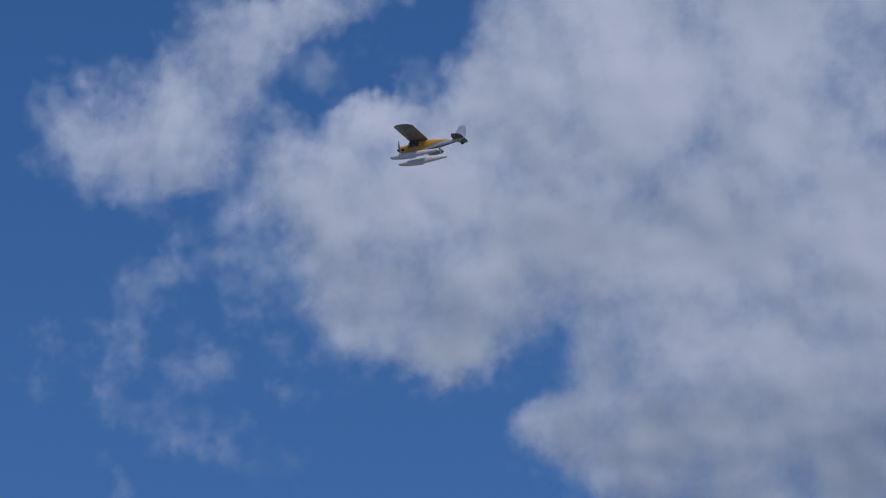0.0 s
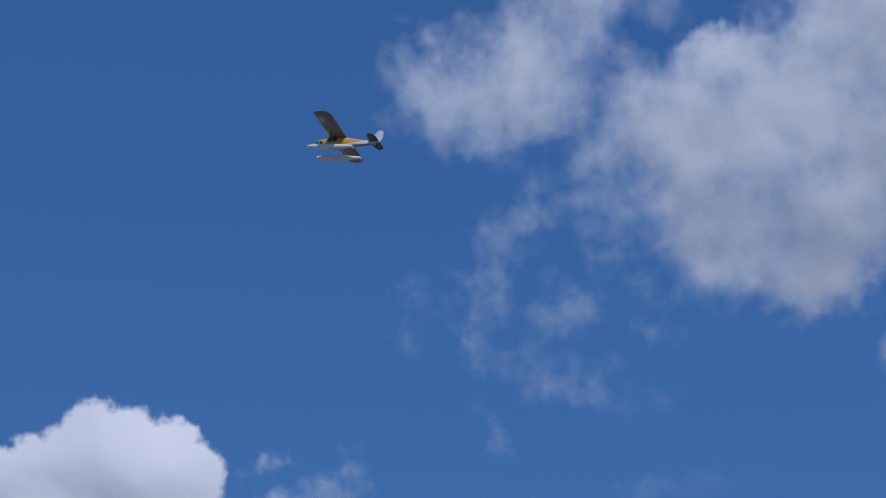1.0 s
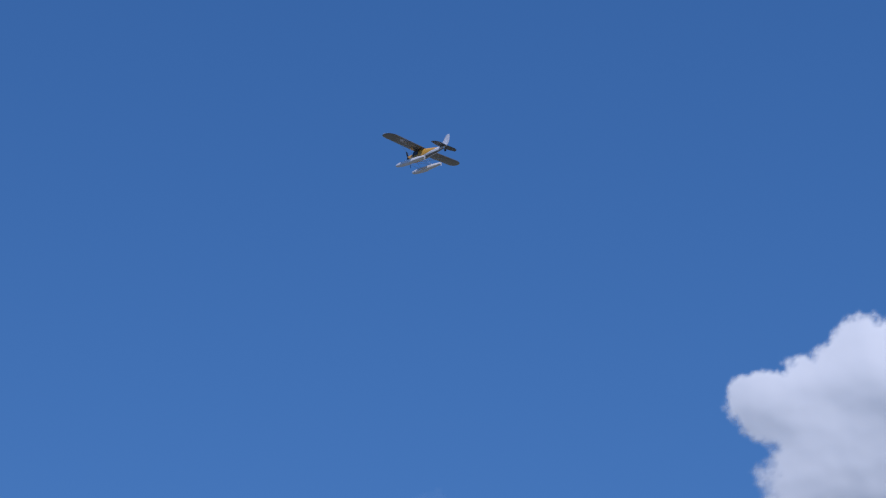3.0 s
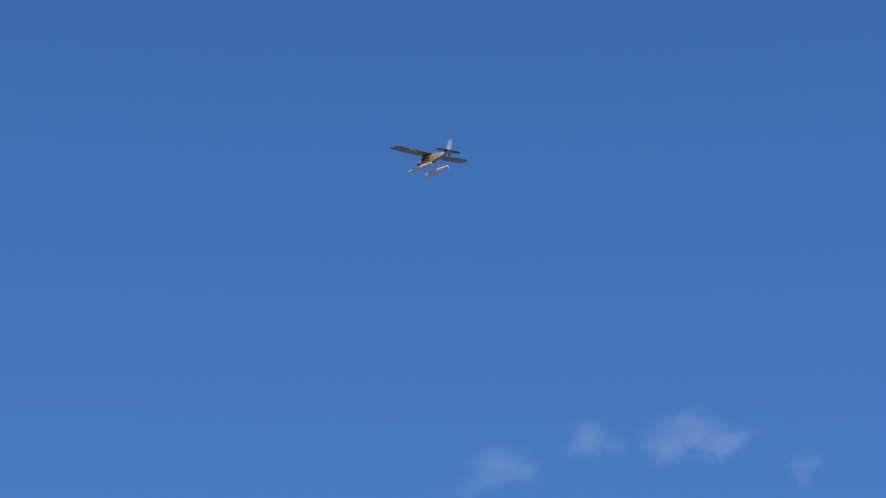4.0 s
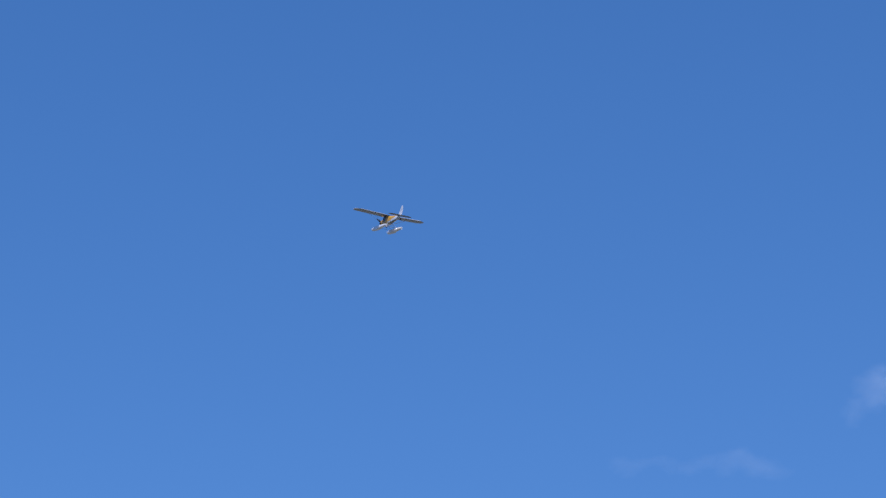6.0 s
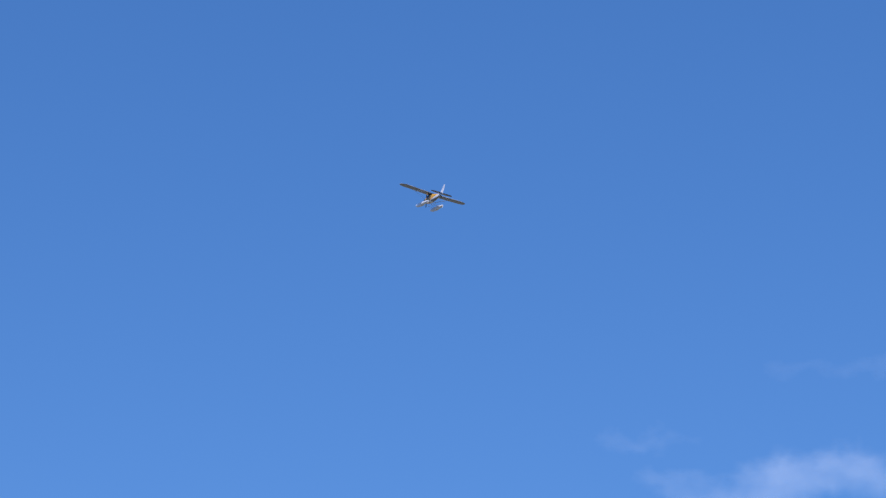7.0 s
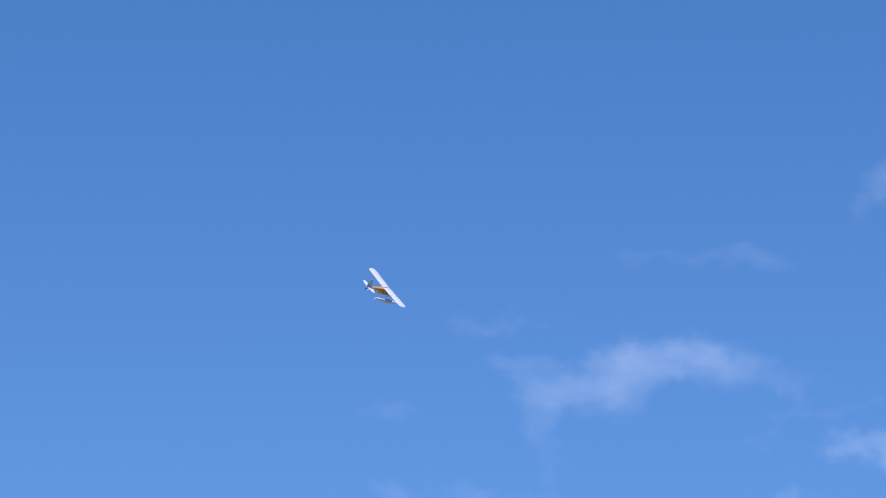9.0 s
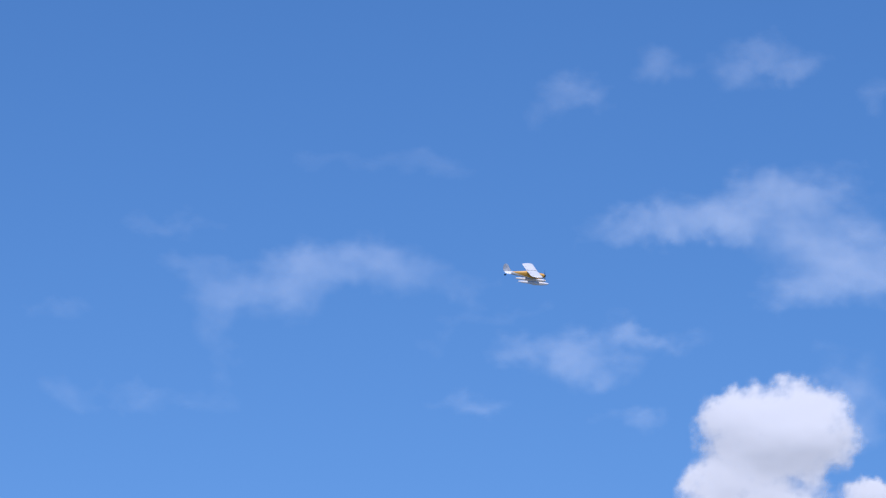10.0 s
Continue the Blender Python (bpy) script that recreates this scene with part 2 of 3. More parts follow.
cloud("thin blue-grey veil of cloud fringing the bank", FRINGE, WISP, 15, rough=0.95, grain=0.75, edge=1.5, most=0.5, level=0.2,
      relief=0.05, lean=0.6, distance=2900, warp=0.7, fray=0.12)
TORN = [
    (6.1, 24.8, 0.85, 0.36, 0.7), (7.4, 24.4, 0.99, 0.40, 0.8), (8.3, 23.8, 0.57, 0.57, 0.75), (8.7, 22.8, 0.43, 0.78, 0.7), (8.9, 21.5, 0.40, 0.71, 0.55),
    (8.6, 20.8, 0.57, 0.43, 0.65), (6.6, 22.0, 0.85, 0.54, 0.85), (7.6, 22.4, 1.56, 1.70, 0.28), (6.4, 20.0, 0.92, 0.43, 0.8), (7.0, 20.8, 0.99, 0.85, 0.3),
    (10.6, 22.4, 0.57, 0.64, 0.5), (10.5, 21.4, 0.43, 0.43, 0.3), (5.4, 20.8, 0.36, 0.43, 0.35), (4.3, 21.5, 0.57, 0.31, 0.45), (4.4, 19.7, 0.57, 0.78, 0.4),
    (9.5, 18.8, 0.43, 0.20, 0.6), (5.9, 19.5, 0.85, 0.43, 0.3), (8.4, 18.8, 0.31, 0.50, 0.6), (8.2, 16.9, 0.85, 0.36, 0.75), (8.8, 22.4, 0.50, 0.57, 0.5),
    (3.4, 17.6, 1.56, 0.48, 0.7)]
cloud("thin torn wisps of white cloud below the bank", TORN, WISP, 11, rough=0.9, grain=1.05, edge=2.0, most=0.37, level=0.08,
      relief=0.05, distance=3300, cell=0.045, warp=0.5, fray=0.12)
HEAP = [
    (18.9, 18.7, 1.16, 1.02, 1), (16.9, 18.2, 1.02, 0.85, 1), (17.7, 18.1, 1.42, 1.14, 1), (21.7, 17.7, 0.99, 0.77, 1), (20.2, 18.2, 0.85, 0.57, 0.7),
    (19.4, 17.2, 2.27, 1.21, 1), (17.2, 17.0, 1.49, 1.28, 1), (19.1, 15.9, 2.41, 1.14, 1), (18.5, 14.8, 3.41, 1.14, 1), (14.8, 16.2, 0.99, 0.57, 0.95), (13.5, 16.0, 1.56, 0.43, 0.55)]
cloud("bright white heaped cumulus cloud with crisp domed top", HEAP, CUMULUS, 21, rough=0.25, grain=1.05, edge=0.30, level=0.40, octaves=5,
      relief=0.08, dome=0.45, lean=0.55, distance=3000, cell=0.04, warp=0.35, fray=0.04)
FLANK = [
    (14.2, 16.9, 0.99, 0.64, 0.8), (13.0, 17.3, 1.14, 0.71, 0.75), (12.2, 17.7, 0.50, 0.64, 0.75), (13.5, 16.4, 1.85, 0.51, 0.85), (14.8, 16.5, 0.85, 0.51, 0.8),
    (14.3, 18.2, 0.43, 0.26, 0.6)]
cloud("thin torn white shreds beside the heaped cloud", FLANK, WISP, 27, rough=0.8, grain=1.2, edge=1.4, most=0.5, level=0.15,
      relief=0.05, lean=0.8, distance=3050, cell=0.045, warp=0.4, fray=0.1)
LOW = [
    (30.0, 6.0, 1.39, 0.91, 1), (31.4, 5.9, 0.91, 0.71, 1), (30.8, 5.1, 1.42, 0.94, 1), (31.9, 4.3, 0.80, 0.48, 0.95), (29.0, 5.6, 0.74, 0.68, 0.65),
    (29.6, 5.1, 1.14, 0.77, 0.85), (28.0, 4.0, 0.74, 0.40, 0.95), (30.9, 3.5, 2.13, 0.85, 1), (29.4, 2.8, 3.12, 0.85, 1)]
cloud("small white cumulus cloud low over the field", LOW, CUMULUS, 31, rough=0.34, grain=1.2, edge=0.55, level=0.36, octaves=5,
      relief=0.05, dome=0.2, lean=0.3, distance=3300, cell=0.04, warp=0.35, fray=0.06)
ROW = [
    (30.5, 14.9, 1.14, 0.51, 0.85), (29.9, 14.6, 0.85, 0.34, 0.6), (33.1, 14.7, 0.85, 0.51, 0.65), (35.6, 14.1, 1.07, 0.51, 0.75), (36.2, 13.6, 0.57, 0.43, 0.4),
    (37.6, 13.7, 0.71, 0.23, 0.45), (27.7, 13.9, 0.37, 0.64, 0.45), (31.4, 14.4, 0.71, 0.37, 0.3)]
cloud("row of three faint white cloud puffs", ROW, WISP, 41, rough=0.65, grain=0.9, edge=1.6, most=0.21, level=0.12,
      relief=0.05, distance=3400, warp=0.4, stretch=1.5, fray=0.05)
STREAK = [
    (39.1, 12.3, 0.99, 0.31, 0.6), (41.4, 12.3, 1.42, 0.26, 0.5), (37.8, 12.0, 0.64, 0.26, 0.4), (36.5, 10.3, 0.85, 0.20, 0.5)]
cloud("faint horizontal streaks of thin cloud", STREAK, WISP, 45, rough=0.6, grain=0.9, edge=1.76, most=0.11, level=0.10,
      relief=0.05, distance=3400, warp=0.4, stretch=1.7)
ARCH = [
    (41.9, 9.7, 1.56, 0.54, 0.85), (43.5, 9.1, 1.56, 0.65, 0.8), (44.5, 8.3, 0.51, 0.65, 0.4), (40.5, 9.9, 0.99, 0.60, 0.7), (39.6, 9.3, 1.28, 0.54, 0.65),
    (38.2, 9.3, 0.85, 0.40, 0.4), (45.4, 9.7, 0.99, 0.34, 0.6), (45.8, 10.6, 1.28, 0.34, 0.5), (37.3, 8.5, 1.56, 0.23, 0.35), (48.4, 8.5, 0.99, 0.23, 0.35),
    (47.0, 6.4, 1.85, 0.37, 0.4)]
cloud("thin arched veil of white cloud", ARCH, WISP, 51, rough=0.75, grain=0.85, edge=1.7, most=0.20, level=0.08,
      relief=0.05, distance=3400, warp=0.5, stretch=1.5, fray=0.05)
VEIL = [
    (29.9, 11.4, 1.56, 0.65, 0.9), (31.3, 11.0, 1.70, 0.60, 0.85), (33.0, 10.8, 1.70, 0.45, 0.7), (34.0, 10.6, 0.99, 0.40, 0.6), (29.2, 10.4, 1.42, 0.82, 0.75),
    (28.8, 9.4, 1.56, 0.82, 0.7), (29.9, 9.0, 0.85, 0.43, 0.4), (27.9, 9.9, 0.85, 0.85, 0.7), (26.8, 9.5, 1.14, 0.99, 0.7)]
cloud("broad soft white cloud veil", VEIL, WISP, 61, rough=0.7, grain=0.8, edge=1.5, most=0.27, level=0.11,
      relief=0.05, distance=3400, warp=0.5, stretch=1.5, fray=0.05)
TUFT = [
    (35.0, 7.6, 1.14, 0.60, 0.85), (34.8, 7.0, 0.85, 0.48, 0.65), (33.6, 7.9, 0.78, 0.28, 0.75), (37.0, 7.6, 0.71, 0.43, 0.6), (38.0, 6.2, 1.14, 0.24, 0.45),
    (33.6, 5.9, 0.64, 0.31, 0.5), (29.4, 7.3, 0.85, 0.57, 0.35), (28.2, 5.8, 0.78, 1.14, 0.6), (28.7, 6.6, 0.85, 0.71, 0.4)]
cloud("tuft of thin white cloud", TUFT, WISP, 71, rough=0.65, grain=0.95, edge=1.5, most=0.26, level=0.11,
      relief=0.05, distance=3400, warp=0.45, stretch=1.5, fray=0.05)


# ---- the model floatplane: x forward, y to its left, z up ----
def squarish(x, half, low, high, power=3.0, n=28):
    """One rounded-box ring of the fuselage."""
    mid, tall = (low + high) / 2, (high - low) / 2
    ring = []
    for i in range(n):
        a = 2 * math.pi * i / n
        c, s = math.cos(a), math.sin(a)
        ring.append((x, half * math.copysign(abs(c) ** (2 / power), c), mid + tall * math.copysign(abs(s) ** (2 / power), s)))
    return ring


def fuselage_mesh():
    stations = [  # x, half width, bottom, top
        (0.262, 0.030, -0.030, 0.032), (0.255, 0.040, -0.042, 0.040), (0.235, 0.047, -0.052, 0.046), (0.19, 0.051, -0.060, 0.050),
        (0.145, 0.054, -0.064, 0.054), (0.125, 0.055, -0.066, 0.062), (0.10, 0.055, -0.067, 0.078), (0.08, 0.055, -0.067, 0.087),
        (0.03, 0.055, -0.067, 0.089), (-0.05, 0.054, -0.066, 0.088), (-0.11, 0.051, -0.062, 0.082), (-0.17, 0.046, -0.055, 0.074),
        (-0.25, 0.038, -0.045, 0.064), (-0.33, 0.030, -0.033, 0.054), (-0.41, 0.021, -0.020, 0.045), (-0.50, 0.012, -0.006, 0.037),
        (-0.545, 0.007, 0.000, 0.033)]
    bm = loft([squarish(*s) for s in stations])
    slope = Vector((0.25, 0, 1.0)).normalized()
    geom = bm.verts[:] + bm.edges[:] + bm.faces[:]
    bmesh.ops.bisect_plane(bm, geom=geom, plane_co=(0.02, 0, -0.067), plane_no=slope)
    geom = bm.verts[:] + bm.edges[:] + bm.faces[:]
    bmesh.ops.bisect_plane(bm, geom=geom, plane_co=(-0.1, 0, -0.05), plane_no=Vector((0.12, 0, 1.0)).normalized())
    for f in bm.faces:
        c = f.calc_center_median()
        if (c - Vector((0.02, 0, -0.067))).dot(slope) > 0:
            f.material_index = 0
        elif (c - Vector((-0.1, 0, -0.05))).dot(Vector((0.12, 0, 1.0))) < 0 and c.x < -0.12:
            f.material_index = 2
        else:
            f.material_index = 1
    return bm


def aerofoil(chord, thick, n=11):
    """Upper line from nose to tail, then the lower line back: (x behind the nose, z)."""
    ts = [(1 - math.cos(math.pi * i / (n - 1))) / 2 for i in range(n)]
    half = [5 * thick * (0.2969 * math.sqrt(t) - 0.126 * t - 0.3516 * t * t + 0.2843 * t ** 3 - 0.1015 * t ** 4) for t in ts]
    top = [(t * chord, (h * 1.25 + 0.02 * math.sin(math.pi * t)) * chord) for t, h in zip(ts, half)]
    low = [(t * chord, (-h * 0.62 + 0.01 * math.sin(math.pi * t)) * chord) for t, h in zip(ts, half)]
    return top + low[-2:0:-1]


def panel(stations, thick, upright=False, lower=1, upper=0):
    """A wing, tail plane or fin: stations (span, nose x, chord, height). Its lower skin takes the second material."""
    rings = []
    for span, nose, chord, high in stations:
        ring = []
        for bx, bz in aerofoil(chord, thick):
            ring.append((nose - bx, bz, span) if upright else (nose - bx, span, high + bz))
        rings.append(ring)
    bm = loft(rings)
    bm.normal_update()
    bmesh.ops.recalc_face_normals(bm, faces=bm.faces)
    if not upright:
        for f in bm.faces:
            f.material_index = lower if f.normal.z < -0.45 else upper
    return bm


def wing_stations(side, dihedral=0.028):
    nose, chord, out = 0.115, 0.237, []
    for s in (0.0, 0.12, 0.3, 0.5, 0.565, 0.60, 0.622, 0.638, 0.647, 0.6505):
        k = max(0.0, (s - 0.545) / 0.1065)
        short = math.sqrt(max(0.0, 1 - k ** 2.4))
        c = chord * max(0.16, short)
        mid = nose - chord * (0.5 - 0.05 * k)
        out.append((side * s, mid + c / 2, c, 0.082 + dihedral * s))
    return out


def tail_stations(side):
    out = []
    for s in (0.004, 0.04, 0.09, 0.13, 0.165, 0.19, 0.203, 0.21):
        k = s / 0.21
        c = 0.145 * max(0.15, math.sqrt(max(0.0, 1 - k ** 3.2)))
        out.append((side * s, -0.445 - 0.05 * k ** 2, c, 0.034))
    return out


def fin_stations():
    out = []
    for z, nose, tail in ((0.02, -0.385, -0.565), (0.05, -0.42, -0.595), (0.085, -0.452, -0.607), (0.125, -0.478, -0.610), (0.16, -0.499, -0.606),
                          (0.182, -0.514, -0.597), (0.195, -0.529, -0.584), (0.20, -0.546, -0.570)):
        out.append((z, nose - 0.015, nose - tail, 0))
    return out


def float_mesh():
    """A twin-float hull: flat-sided, V bottom, a step behind the middle, bow swept up."""
    rows = [  # x, half width, deck height, chine height, keel height
        (0.343, 0.006, -0.126, -0.131, -0.134), (0.335, 0.015, -0.120, -0.134, -0.142), (0.31, 0.024, -0.114, -0.138, -0.153), (0.26, 0.031, -0.109, -0.144, -0.164),
        (0.19, 0.035, -0.106, -0.150, -0.173), (0.09, 0.036, -0.105, -0.154, -0.178), (0.012, 0.036, -0.104, -0.155, -0.180),
        (0.008, 0.035, -0.104, -0.149, -0.168), (-0.09, 0.032, -0.105, -0.145, -0.158), (-0.19, 0.026, -0.107, -0.139, -0.148), (-0.27, 0.020, -0.109, -0.133, -0.139),
        (-0.303, 0.016, -0.111, -0.130, -0.134)]
    rings = []
    for x, w, deck, chine, keel in rows:
        rings.append([(x, 0, deck + 0.004), (x, w * 0.62, deck + 0.002), (x, w * 0.92, deck - 0.006), (x, w, (deck + chine) / 2), (x, w * 0.97, chine), (x, w * 0.45, (chine + keel) / 2 - 0.003),
                      (x, 0, keel), (x, -w * 0.45, (chine + keel) / 2 - 0.003), (x, -w * 0.97, chine), (x, -w, (deck + chine) / 2), (x, -w * 0.92, deck - 0.006), (x, -w * 0.62, deck + 0.002)])
    return loft(rings)


def shifted(bm, x=0.0, y=0.0, z=0.0):
    bmesh.ops.translate(bm, verts=bm.verts, vec=(x, y, z))
    return bm


def floatplane():
    plane = tagged(new("model_floatplane"), "orange and white high-wing model floatplane flying on two white floats", "model aeroplane")
    body = part("fuselage", fuselage_mesh(), [ORANGE, WHITE, UNDER], plane, "orange fuselage with white flanks and tail cone")
    # cabin glazing, standing slightly proud of the skin
    for side in (1, -1):
        bm = bmesh.new()
        for quad in (((0.132, -0.002, 0.055), (0.07, 0.006, 0.055)), ((0.062, 0.006, 0.055), (-0.005, 0.012, 0.055))):
            (xa, za, wa), (xb, zb, wb) = quad
            outer = [(xa, za), (xb, zb - 0.008), (xb, 0.076), (xa - (0.03 if xa > 0.1 else 0), 0.076 if xa < 0.1 else 0.060)]
            a = [bm.verts.new((x, side * (wa + 0.0025), z)) for x, z in outer]
            b = [bm.verts.new((x, side * (wa - 0.006), z)) for x, z in outer]
            bm.faces.new(a)
            bm.faces.new(b)
            for i in range(4):
                bm.faces.new((a[i], a[(i + 1) % 4], b[(i + 1) % 4], b[i]))
        part("side_window", bm, GLASS, body, "dark side window", smooth=False)
    bm = bmesh.new()
    lip = [(0.128, -0.046, 0.062), (0.128, 0.046, 0.062), (0.083, 0.044, 0.0905), (0.083, -0.044, 0.0905)]
    a = [bm.verts.new((x + 0.003, y, z + 0.002)) for x, y, z in lip]
    b = [bm.verts.new((x - 0.008, y, z - 0.010)) for x, y, z in lip]
    bm.faces.new(a)
    bm.faces.new(b)
    for i in range(4):
        bm.faces.new((a[i], a[(i + 1) % 4], b[(i + 1) % 4], b[i]))
    part("windshield", bm, GLASS, body, "dark smoked windshield", smooth=False)
    # cowl openings and exhaust
    for side in (1, -1):
        part("cooling_inlet", loft([[(x, side * 0.021 + r * math.cos(a), 0.004 + r * math.sin(a)) for a in (2 * math.pi * j / 14 for j in range(14))]
                                    for x, r in ((0.252, 0.011), (0.2645, 0.011))]), BLACK, body, "black round cowl inlet")
    part("engine_cylinder", tube([(0.205, -0.068, -0.018), (0.205, -0.03, -0.012), (0.205, 0.03, -0.012), (0.205, 0.068, -0.018)], 0.017, 12), BLACK, body, "black dummy engine cylinders")
    # wing halves with ailerons and flaps
    for side, name in ((1, "wing"), (-1, "wing")):
        bm = panel(wing_stations(side), 0.115)
        half = part(name, bm.copy(), [WING_TOP, UNDER], plane, "pale grey-white wing half with dark underside")
        bm.free()
        # hinge strips of the aileron and the flap
        for s0, s1, nm in ((0.30, 0.56, "aileron"), (0.075, 0.285, "flap")):
            z0, z1 = 0.082 + 0.028 * s0, 0.082 + 0.028 * s1
            strip = loft([[(-0.075, side * s, z + 0.0175), (-0.1245, side * s, z + 0.0035), (-0.1245, side * s, z - 0.0025), (-0.075, side * s, z - 0.0070)]
                          for s, z in ((s0, z0), (s1, z1))])
            for f in strip.faces:
                f.normal_update()
            bmesh.ops.recalc_face_normals(strip, faces=strip.faces)
            for f in strip.faces:
                f.material_index = 1 if f.normal.z < 0.5 else 0
            part(nm, strip, [WING_TOP, UNDER], half, smooth=False)
        # wing struts, a V from the fuselage to the wing
        for x0, x1 in ((0.085, 0.075), (0.085, -0.035)):
            part("wing_strut", tube([(x0, side * 0.054, -0.050), (x1, side * 0.20, 0.020), (x1, side * 0.345, 0.088)], 0.0018, 8, 0.5), SILVER, plane)
        # tail plane and elevator
        stab = panel(tail_stations(side), 0.06)
        rear = stab.copy()
        for piece, at, no in ((stab, -0.523, -1), (rear, -0.526, 1)):
            geom = piece.verts[:] + piece.edges[:] + piece.faces[:]
            cut = bmesh.ops.bisect_plane(piece, geom=geom, plane_co=(at, 0, 0), plane_no=(no, 0, 0), clear_outer=True)
            filled = bmesh.ops.edgeloop_fill(piece, edges=[g for g in cut["geom_cut"] if isinstance(g, bmesh.types.BMEdge)])
            for f in filled["faces"]:
                f.material_index = 1
        tail = part("tail_plane", stab, [WHITE, TAIL_UNDER], plane, "white tail plane with dark underside")
        part("elevator", rear, [WHITE, TAIL_UNDER], tail)
        # floats and their struts
        hull = part("float", shifted(float_mesh(), y=side * 0.145), FLOAT_WHITE, plane, "white plastic float with stepped hull")
        part("water_rudder", tube([(-0.305, side * 0.145, -0.112), (-0.318, side * 0.145, -0.118), (-0.324, side * 0.145, -0.165)], 0.006, 6, 0.25), SILVER, hull, "small grey water rudder")
        part("deck_strip", loft([[(x, side * 0.145 + k * 0.012, z + dz) for k, dz in ((-1, 0.0), (1, 0.0), (1, 0.003), (-1, 0.003))]
                                 for x, z in ((0.22, -0.1035), (0.05, -0.1005), (-0.18, -0.1025))]), SILVER, hull, "grey tread strip", smooth=False)
        for x0, x1 in ((0.12, 0.15), (-0.06, -0.11), (0.12, -0.09)):
            part("float_strut", tube([(x0, side * 0.046, -0.058), (x1, side * 0.145, -0.098)], 0.0019, 8), METAL, plane, "thin steel float strut")
    for x in (0.15, -0.11):
        part("spreader_bar", tube([(x, -0.145, -0.112), (x, 0, -0.112), (x, 0.145, -0.112)], 0.0021, 8), METAL, plane, "steel bar between the floats")
    # dark joint strap over the middle of the wing
    line = [(0.115 - bx, 0.082 + bz) for bx, bz in aerofoil(0.237, 0.115)[:11]]
    part("wing_strap", loft([[(x, y, z + dz) for y, dz in ((-0.006, -0.002), (0.006, -0.002), (0.006, 0.002), (-0.006, 0.002))] for x, z in line]), BLACK, plane, "dark strap over the wing joint", smooth=False)
    # fin and rudder
    fin = panel(fin_stations(), 0.055, upright=True)
    rear = fin.copy()
    for piece, at, no in ((fin, -0.543, -1), (rear, -0.546, 1)):
        geom = piece.verts[:] + piece.edges[:] + piece.faces[:]
        cut = bmesh.ops.bisect_plane(piece, geom=geom, plane_co=(at, 0, 0), plane_no=(no, 0, 0), clear_outer=True)
        bmesh.ops.edgeloop_fill(piece, edges=[g for g in cut["geom_cut"] if isinstance(g, bmesh.types.BMEdge)])
    fin_ob = part("fin", fin, FIN, plane, "pale silver-grey rounded fin")
    part("rudder", rear, FIN, fin_ob)
    # tail wheel
    leg = part("tail_wheel_leg", tube([(-0.515, 0, 0.0), (-0.545, 0, -0.022), (-0.565, 0, -0.034)], 0.004, 8), METAL, plane)
    wheel = loft([[(-0.567 + r * math.cos(a), y, -0.036 + r * math.sin(a)) for a in (2 * math.pi * j / 18 for j in range(18))]
                  for y, r in ((-0.009, 0.010), (-0.007, 0.017), (0.0, 0.0195), (0.007, 0.017), (0.009, 0.010))])
    part("tail_wheel", wheel, RUBBER, leg, "small black rubber tail wheel")
    # propeller: turns about the x axis
    prop = new("propeller", finish(loft([[(x, r * math.cos(a), r * math.sin(a)) for a in (2 * math.pi * j / 20 for j in range(20))]
                                         for x, r in ((-0.012, 0.021), (-0.004, 0.0225), (0.008, 0.020), (0.019, 0.013), (0.026, 0.005), (0.028, 0.001))]), "propeller", BLACK))
    prop.parent = plane
    tagged(prop, "black spinner and two-blade propeller")
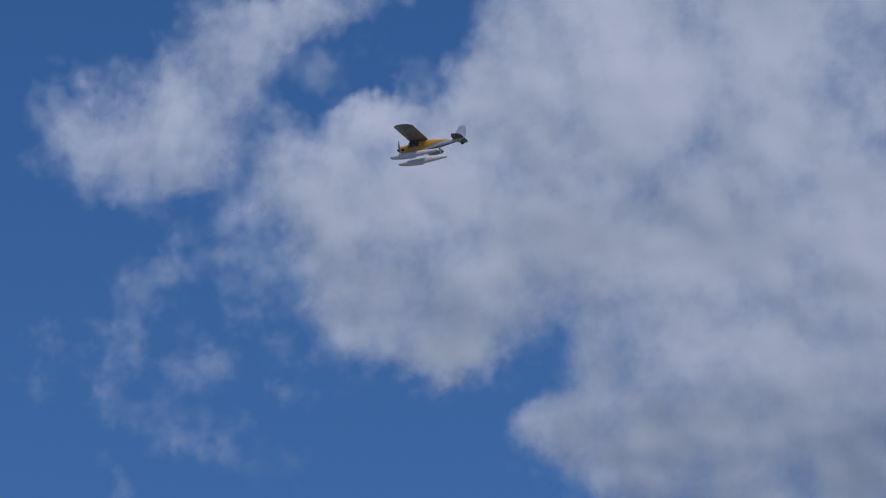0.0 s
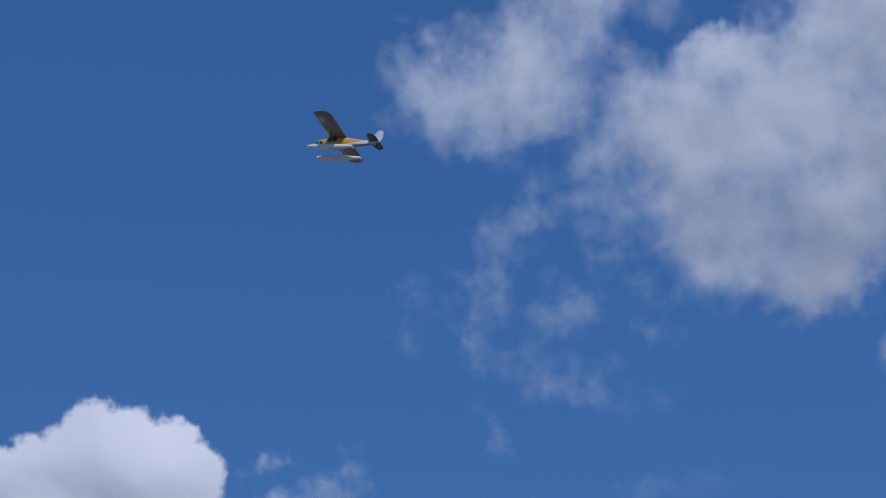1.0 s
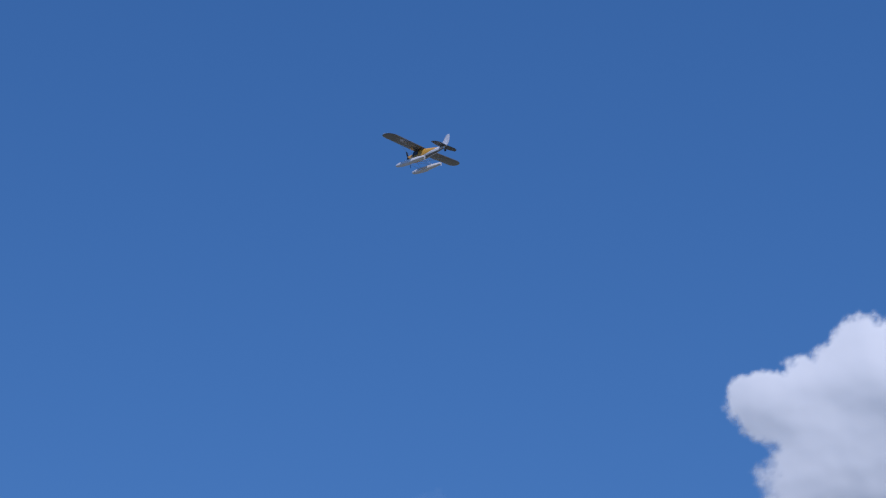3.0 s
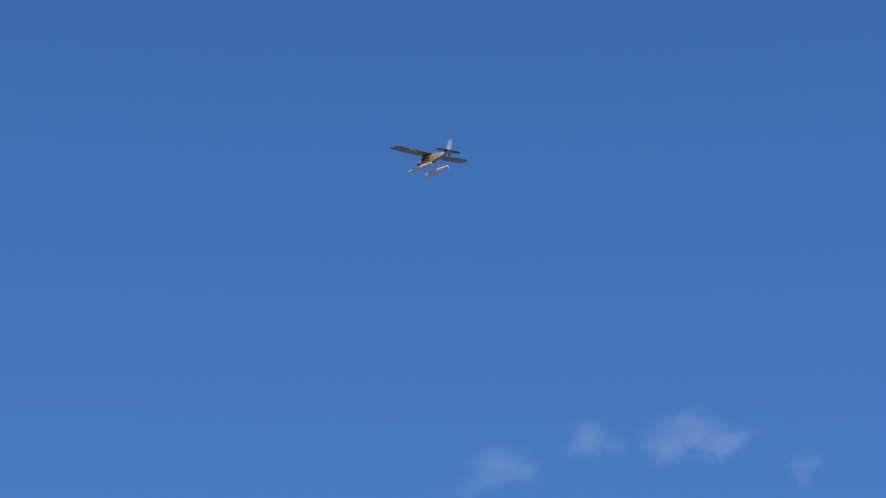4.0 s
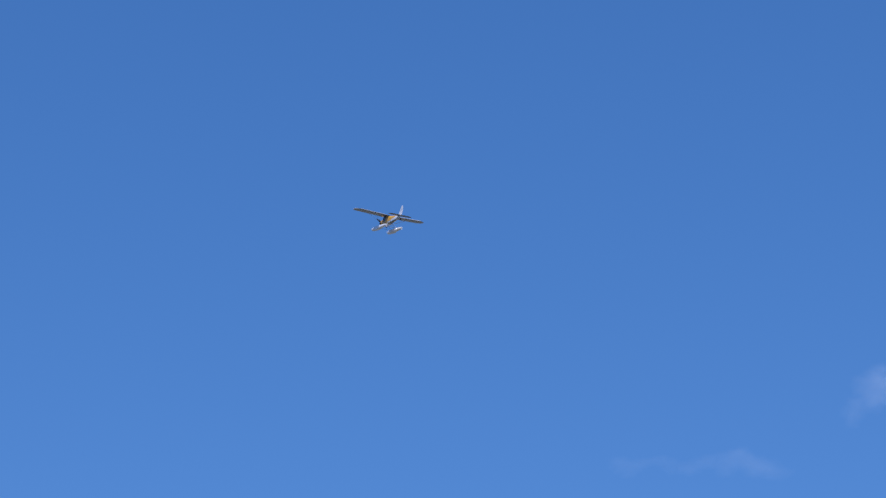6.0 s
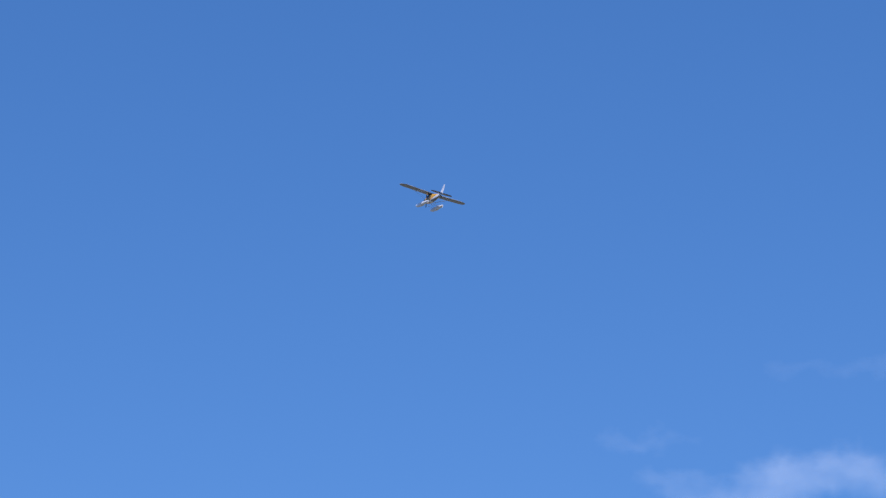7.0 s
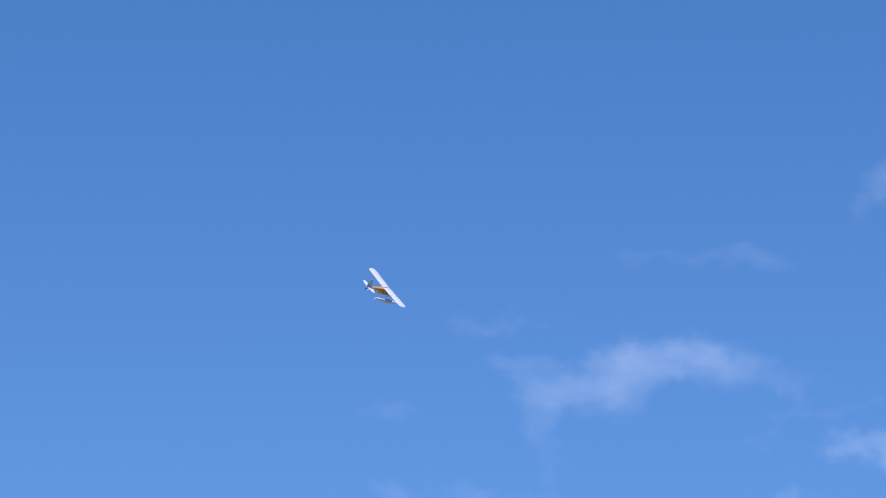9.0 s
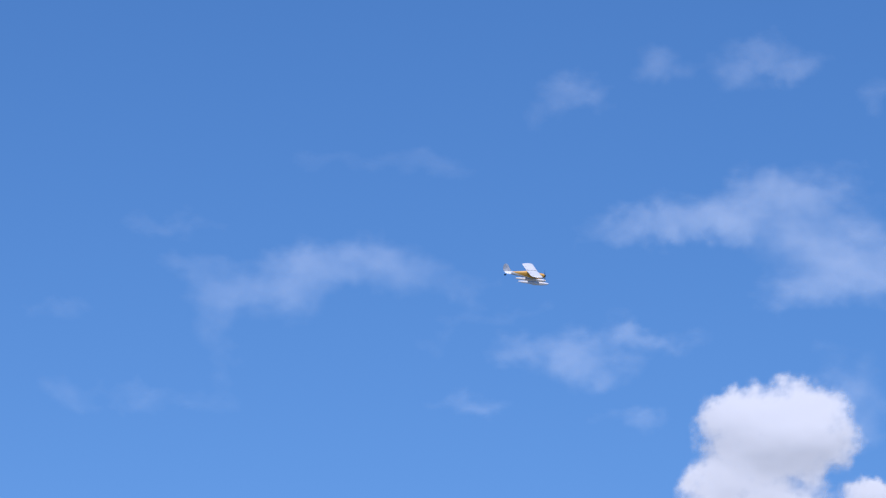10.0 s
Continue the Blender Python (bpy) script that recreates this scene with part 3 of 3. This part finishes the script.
    for side in (1, -1):
        rings = []
        for s, c, tw in ((0.012, 0.013, 55), (0.035, 0.021, 42), (0.065, 0.024, 30), (0.095, 0.020, 22), (0.115, 0.014, 18), (0.125, 0.006, 16)):
            a = radians(tw) * side
            rings.append([(u * c * math.sin(a) + v * math.cos(a), u * c * math.cos(a) - v * math.sin(a), side * s) for u, v in ((-0.5, 0), (-0.2, 0.0022), (0.2, 0.0022), (0.5, 0), (0.2, -0.0012), (-0.2, -0.0012))])
        part("blade", loft(rings), BLACK, prop)
    prop.location = (0.275, 0, 0.006)
    return plane, prop


plane, propeller = floatplane()

# seconds, place, and turn about x, y, z in degrees
FLIGHT = [
    (0, -0.29, 25.20, 14.82, -9.2, -0.3, 159.6),
    (0.5, -3.07, 25.82, 14.59, 6.2, -5.1, 169.9),
    (1, -5.87, 25.79, 14.66, 6.9, -10.4, 168.9),
    (1.5, -8.42, 25.54, 14.76, 8.7, -11.0, 165.9),
    (2, -10.69, 25.23, 14.68, 12.3, -11.4, 164.4),
    (2.5, -12.78, 25.09, 14.60, 5.2, -9.8, 161.9),
    (3, -14.80, 24.91, 14.47, 5.0, -6.8, 158.3),
    (3.2, -15.65, 25.01, 14.40, 8.6, -6.7, 156.7),
    (4.3, -20.38, 25.13, 14.20, -3.6, -4.1, 162.8),
    (4.5, -21.24, 24.98, 14.16, 8.1, -1.7, 166.3),
    (5, -23.73, 24.72, 13.84, 11.5, -11.5, 166.3),
    (5.5, -25.87, 24.69, 14.06, 11.2, -11.8, 161.6),
    (5.7, -26.65, 24.73, 14.14, 3.3, -10.3, 160.3),
    (6.8, -30.55, 25.02, 13.76, 9.2, -7.9, 163.6),
    (7, -31.22, 25.21, 13.70, 11.3, -7.6, 160.9),
    (7.5, -32.64, 26.04, 13.56, 26.1, -5.0, 157.3),
    (8, -34.39, 26.72, 12.97, 32.9, -8.5, 143.6),
    (8.5, -35.16, 28.10, 12.21, 49.5, -3.7, 124.3),
    (9, -35.14, 31.12, 11.17, 46.9, -1.0, 98.1),
    (9.5, -32.60, 34.61, 10.21, 37.0, 2.9, 70.2),
    (10, -27.89, 37.77, 9.47, 22.7, 2.6, 48.4),
]


def motions():
    walk(plane, [(row[0], pose(*row[1:])) for row in FLIGHT])
    walk(propeller, [(k / 10, pose(0.275, 0, 0.006, 77.0 * k, 0, 0)) for k in range(101)])


motions()
